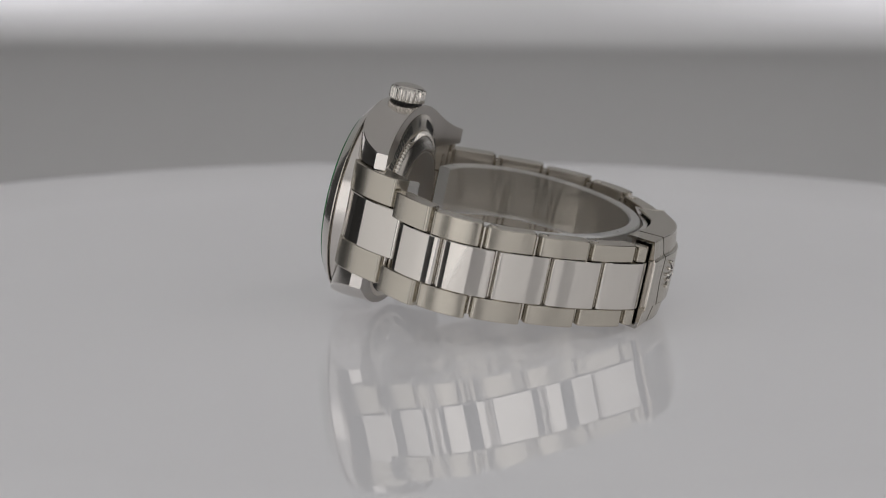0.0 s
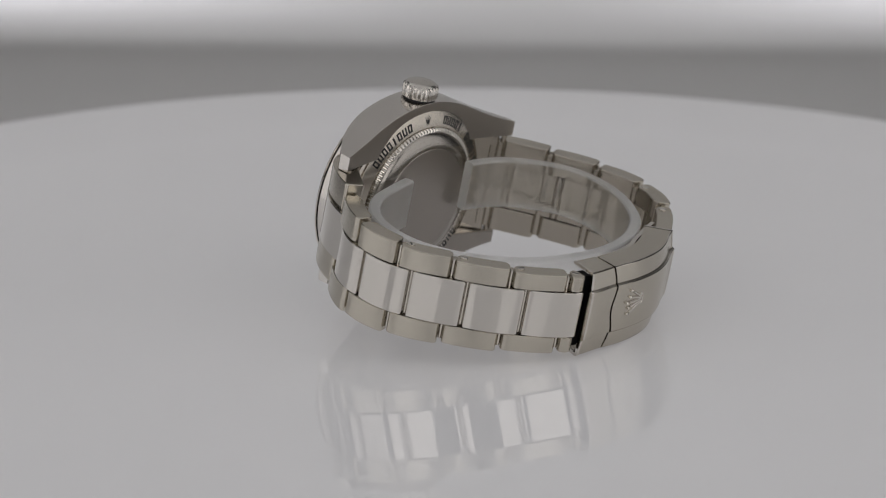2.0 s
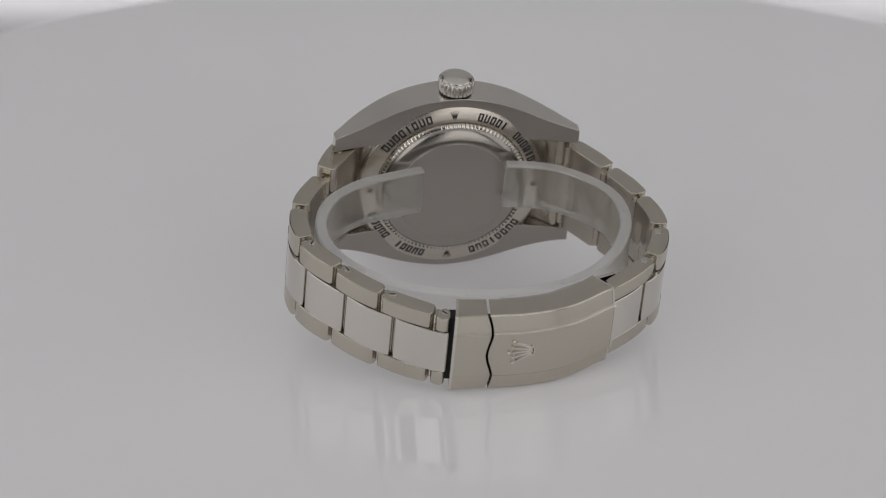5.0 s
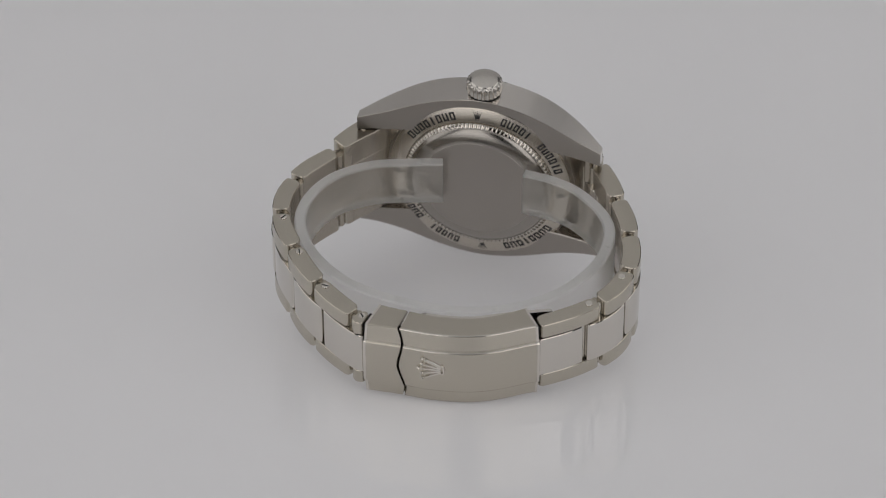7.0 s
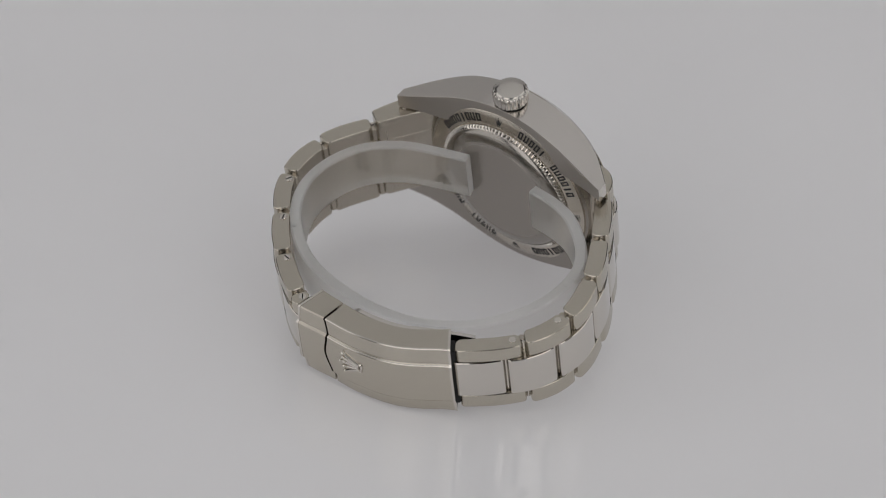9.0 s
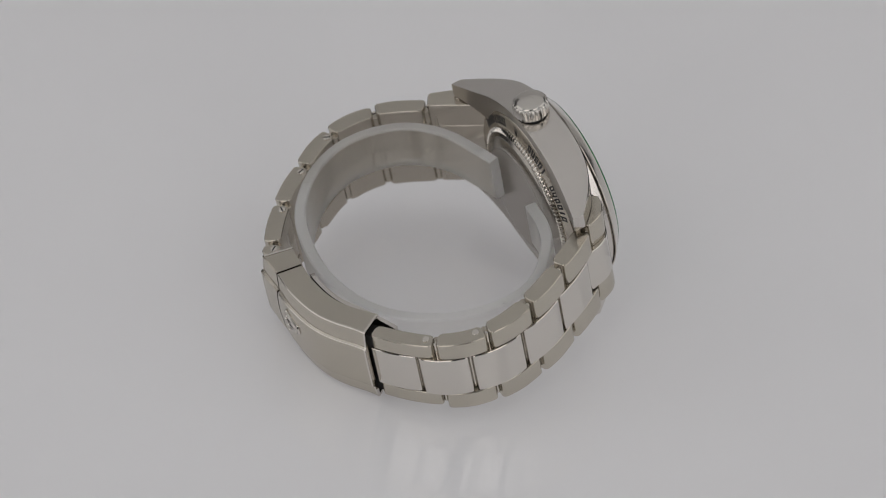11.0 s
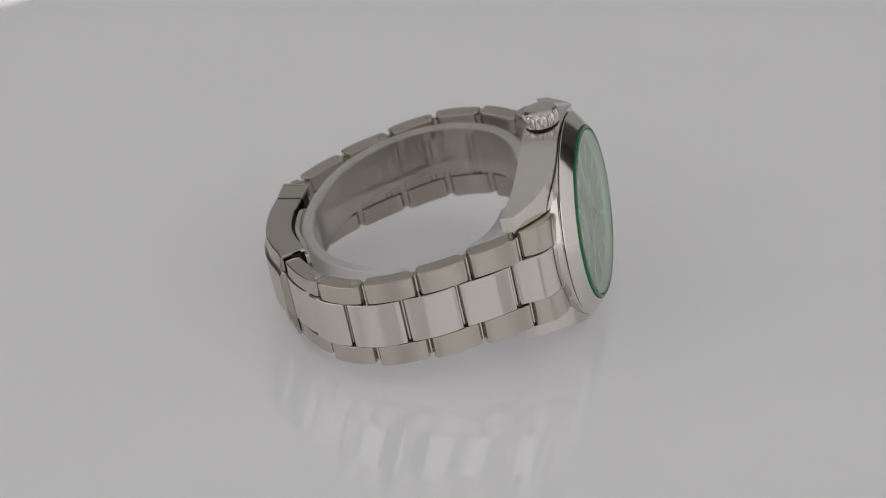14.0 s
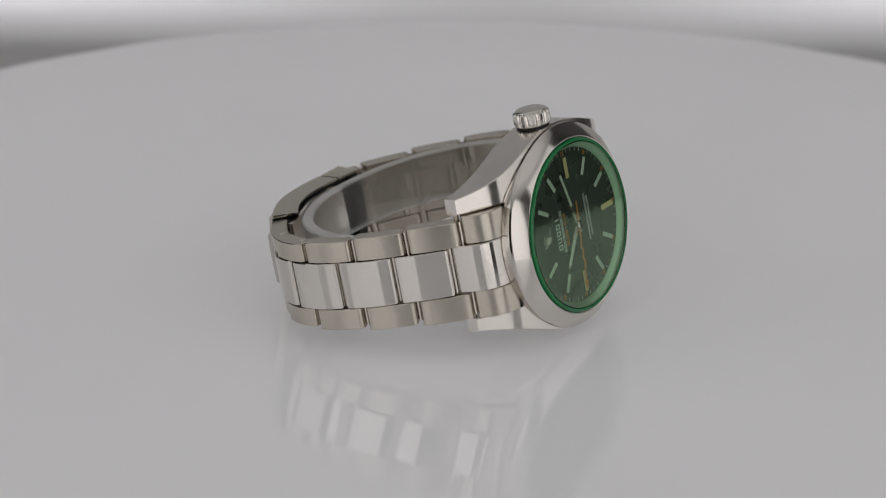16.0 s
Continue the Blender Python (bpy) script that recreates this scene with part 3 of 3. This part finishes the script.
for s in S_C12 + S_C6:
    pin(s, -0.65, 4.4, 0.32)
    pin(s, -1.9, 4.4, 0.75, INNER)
for k, s in enumerate((S_U[0] - 1.7, S_U[1] - 1.7, S_U[2] - 1.7, S_U[3] - 1.7)):
    sc = screw(s, half_width(s) - 0.02)
    slot(s, half_width(s) - 0.02, (35, 80, 20, -30)[k], sc)
for s in (S_V[3] + 2.0, S_V[4] + 2.0, S_K12 - 3.0):
    screw(s, half_width(s) - 0.06)


def end_link(s_case, s_outer, s_centre):
    lo, hi = sorted((s_case, s_outer))
    for side in (1, -1):
        s = Shape()
        prism(s, link_outline(lo, hi, 0.3, 3.8, 0.7, 0.9, 0.9), min(side * 4.62, side * 10.05), max(side * 4.62, side * 10.05), 0.15)
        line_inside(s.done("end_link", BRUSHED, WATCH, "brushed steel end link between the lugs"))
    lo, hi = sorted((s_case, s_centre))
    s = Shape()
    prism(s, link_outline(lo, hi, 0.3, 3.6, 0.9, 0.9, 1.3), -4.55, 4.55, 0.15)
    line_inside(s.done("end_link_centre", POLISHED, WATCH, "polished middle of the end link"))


end_link(S_END12, S_V[0] - GAP, S_C12[0] - GAP)
end_link(S_END6, S_U[-1] + GAP, S_C6[0] + GAP)
for s in (S_V[0] - 1.9, S_U[-1] + 1.9):
    pin(s, -3.25, 8.4, 0.4, INNER)
for p in (22.9, -22.9):
    sh = Shape()
    prism(sh, [(14.7 + 0.5 * math.cos(a), p + 0.5 * math.sin(a)) for a in [2 * math.pi * k / 12 for k in range(12)]], -10.3, 10.3, 0.08)
    sh.done("spring_bar", INNER, WATCH, "dark spring bar between the lugs")


# folding clasp: a bowed cover in two pieces with a wavy seam
def cover_lift(s):
    """How far the cover's ends stand proud of the links."""
    a, b = min(1.0, max(0.0, 1 - (s - S_K12) / 4.0)), min(1.0, max(0.0, 1 - (S_K6 - s) / 9.0))
    return 0.5 * a * a + 0.85 * b ** 1.5


def clasp_piece(name, s_from, s_to, label, material=BRUSHED, grow=0.0):
    prof = [(8.3, -4.9), (8.45, -0.15), (8.25, 0.12), (7.2, 0.29), (6.1, 0.46), (5.1, 0.62), (4.95, 0.85), (4.7, 1.12), (3.6, 1.16), (2.4, 1.19), (1.2, 1.2), (0, 1.2)]
    prof = prof + [(-z, t) for z, t in prof[-2::-1]] + [(-7.85, -4.9), (-7.85, -0.4), (7.85, -0.4), (7.85, -4.9)]
    prof = [(z * (1 + grow / 8.4), t + (grow if t > -2 else 0)) for z, t in prof]
    rings, steps = [], 22
    for k in range(steps + 1):
        ring = []
        for z, t in prof:
            a, b = s_from(z), s_to(z)
            lift = cover_lift(a + (b - a) * k / steps)
            q = BAND.at(a + (b - a) * k / steps, t + (lift if t > -2 else 0))
            ring.append((q.x, -q.y, z))
        rings.append(ring)
    return Shape().rings(rings).done(name, material, WATCH, label, 24)


S_SEAM = S_K6 + 0.21 * (S_K12 - S_K6)
wave = lambda z: S_SEAM + 0.5 * math.cos(z * 0.62) + 0.05 * z
clasp_piece("clasp_lock", lambda z: S_K6 - 0.3, lambda z: wave(z) + 0.25, "brushed steel clasp lever")
CLASP = clasp_piece("clasp_cover", lambda z: wave(z) - 0.25, lambda z: S_K12 + 0.4, "brushed steel folding clasp cover")
_s = BAND.where((-36.37, 2.7)) - 1.5
_c, _d, _o = BAND.at(_s, 1.22), BAND.at(_s + 2.0, 1.22), BAND.at(_s, 2.22)
_t = (Vector((_d.x, -_d.y, 0)) - Vector((_c.x, -_c.y, 0))).normalized()
_n = (Vector((_o.x, -_o.y, 0)) - Vector((_c.x, -_c.y, 0))).normalized()
emblem("clasp_emblem", (_c.x, -_c.y, 0.75), _t, (0, 0, 1), _n, 4.1, POLISHED, CLASP, "small raised polished emblem", 0.34, 1.1, 18.0)


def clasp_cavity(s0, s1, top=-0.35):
    """A black block painting the shade at a clasp end, where the last link enters."""
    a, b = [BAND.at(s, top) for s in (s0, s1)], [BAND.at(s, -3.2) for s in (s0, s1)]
    Shape().rings([[(a[0].x, -a[0].y, z), (a[1].x, -a[1].y, z), (b[1].x, -b[1].y, z), (b[0].x, -b[0].y, z)] for z in (-7.1, 7.1)]).done("clasp_cavity", DARK, WATCH, "black block painting the shade of the clasp end's hollow", 0)


def clasp_edge(z, top, lean):
    """A polished bevel along a step of the cover."""
    rings = []
    for k in range(25):
        s = wave(z) - 0.2 + (S_K12 + 0.4 - wave(z) + 0.2) * k / 24
        t = top + cover_lift(s)
        side = 1 if z > 0 else -1
        rings.append([(q.x, -q.y, z + side * d) for q, d in ((BAND.at(s, t + 0.15), -lean), (BAND.at(s, t + 0.04), 0.02), (BAND.at(s, t - 0.14), 0.04), (BAND.at(s, t - 0.08), -lean - 0.05))])
    Shape().rings(rings).done("clasp_edge", SOFT_POLISH, WATCH, "polished bevel of the clasp", 60)


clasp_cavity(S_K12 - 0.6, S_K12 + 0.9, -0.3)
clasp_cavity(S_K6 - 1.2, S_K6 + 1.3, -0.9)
clasp_piece("clasp_rim", lambda z: S_K12 + 0.1, lambda z: S_K12 + 0.55, "polished rim of the clasp end", POLISHED, 0.06)
clasp_piece("clasp_rim", lambda z: S_K6 + 0.05, lambda z: S_K6 - 0.45, "polished rim of the clasp end", POLISHED, 0.06)
for side in (1, -1):
    clasp_edge(side * 8.4, -0.02, 0.13)
    clasp_edge(side * 4.88, 0.95, 0.1)


def clasp_blade(name, s0, s1, top, half, material, label, rise=0.0):
    """A bowed strip of steel along the band; rise lifts its first stretch towards the links."""
    rings = []
    for k in range(41):
        f = k / 40
        s = s0 + (s1 - s0) * f
        t = top + rise * max(0.0, 1 - f / 0.4) ** 1.5
        h = half - (0.9 * max(0.0, (f - 0.94) / 0.06) ** 2)
        rings.append([(q.x, -q.y, z) for q, z in ((BAND.at(s, t), h), (BAND.at(s, t), -h), (BAND.at(s, t - 0.8), -h), (BAND.at(s, t - 0.8), h))])
    Shape().rings(rings).done(name, material, WATCH, label)


clasp_blade("clasp_blade", BAND.where((-27.0, 24.5)), S_SEAM - 1.0, -5.5, 7.5, SATIN, "bowed steel blade inside the clasp", 2.5)
# black sheet under the cover, put there for the shade inside
clasp_blade("clasp_hollow", S_K12 + 0.7, S_K6 - 1.0, -0.9, 7.4, DARK, "black sheet painting the shade inside the clasp")


# the bracelet lies flatter than the leaning case, its two sides sagging unequally
def settle(me):
    for v in me.vertices:
        v.co.z -= 0.65 * MM + (0.026 if v.co.y > 0 else 0.016) * v.co.y


for ob in list(WATCH.children):
    if ob.name.split(".")[0] in ("outer_link", "centre_link", "link_pin", "screw", "clasp_lock", "clasp_cover", "clasp_blade", "clasp_hollow", "clasp_cavity", "clasp_edge", "clasp_rim"):
        for piece in (ob, *ob.children):
            settle(piece.data)


# the case stands at a slight turn to the bracelet
HEAD_TURN = Matrix.Identity(4)
HEAD_TURN[0][1] = 0.014
FRONT_LIFT = Matrix.Translation((0.7 * MM, 0, 0)) @ HEAD_TURN
for ob in list(WATCH.children):
    kind = ob.name.split(".")[0]
    if kind in HEAD_PARTS:
        on_case = kind in ("case_middle", "engraved_ring", "fluted_ring", "back_shoulder", "back_disc", "engraving", "engraved_emblem", "winding_crown", "crown_seal", "crown_emblem")
        for piece in (ob, *ob.children):
            piece.data.transform(HEAD_TURN if on_case else FRONT_LIFT)


# ---- clear protective strip inside the bracelet ----
def build_strip():
    knots = [(12.9, -6.7), (11.6, -12.0), (9.2, -19.5), (4.7, -25.6), (-1.3, -28.9), (-8.2, -29.6), (-14.6, -27.4), (-20.2, -22.9), (-24.9, -16.2),
             (-27.5, -7.8), (-28.4, 2.5), (-26.6, 12.0), (-22.2, 20.0), (-16.0, 25.4), (-9.0, 28.5), (-1.8, 28.9), (3.8, 26.4), (8.9, 20.6), (11.0, 15.4), (11.8, 9.6)]
    ln = Line(knots)
    total, rings = ln.s[-1], []
    for k in range(161):
        f = k / 160
        s = total * f
        zc, zh, th = 1.5 + 1.2 * f, 4.95, 1.12
        ring = []
        for off, z in ((-th, zc - zh + 0.3), (0.3 - th, zc - zh), (th - 0.3, zc - zh), (th, zc - zh + 0.3), (th, zc + zh - 0.3), (th - 0.3, zc + zh), (0.3 - th, zc + zh), (-th, zc + zh - 0.3)):
            q = ln.at(s, off)
            ring.append((q.x, -q.y, z))
        rings.append(ring)
    root = Shape().rings(rings).done("plastic_strip", PLASTIC)
    root.visible_shadow = False
    root.data.materials.append(PLASTIC_EDGE)
    for f in root.data.polygons:
        if abs(f.normal.z) > 0.5 or len(f.vertices) > 4:
            f.material_index = 1
    for f in (0.03, 0.33, 0.47, 0.60, 0.80, 0.97):
        q, z = ln.at(total * f, 0.2), 1.5 + 1.2 * f + 4.95
        disc = [[(q.x + a * math.cos(2 * math.pi * k / 16), -q.y + a * math.sin(2 * math.pi * k / 16), z + h) for k in range(16)] for a, h in ((0.55, -0.02), (0.55, 0.05), (0.45, 0.07))]
        Shape().rings(disc).done("mould_mark", PLASTIC_EDGE, root, "small round moulding mark")
    return tagged(root, "clear hazy plastic strip curled inside the watch bracelet", "plastic strip")


STRIP = build_strip()


# ---- everything that moves ----
def watch_rest():
    """How the watch lies on the disc: the dial's way, its lift, and a slight lean."""
    az, lift, lean, raise_mm = radians(73.17), radians(11.23), radians(2.26), 8.45
    p = Vector((math.cos(az), math.sin(az), 0))
    n = Vector((-p.y, p.x, 0)) * math.cos(lift) + Vector((0, 0, 1)) * math.sin(lift)
    u = p.cross(n)
    p, u = p * math.cos(lean) - u * math.sin(lean), u * math.cos(lean) + p * math.sin(lean)
    m = Matrix.Identity(4)
    for i, a in enumerate((n, -p, u)):
        m.col[i] = (*a, 0)
    m.translation = (u * raise_mm + Vector((0.04, -1.78, 0.57))) * MM + PIVOT
    return m


def motions():
    rest = watch_rest()
    rows = []
    for t, tip, spin in STAGE:
        tilt = Matrix.Translation(PIVOT) @ Matrix.Rotation(radians(tip - LENS_DOWN), 4, "X") @ Matrix.Translation(-PIVOT)
        rows.append((t, tilt @ Matrix.Rotation(radians(spin), 4, "Z")))
    walk(TURNTABLE, rows)
    walk(WATCH, [(t, m @ rest) for t, m in rows])
    walk(STRIP, [(t, m @ rest) for t, m in rows])


motions()
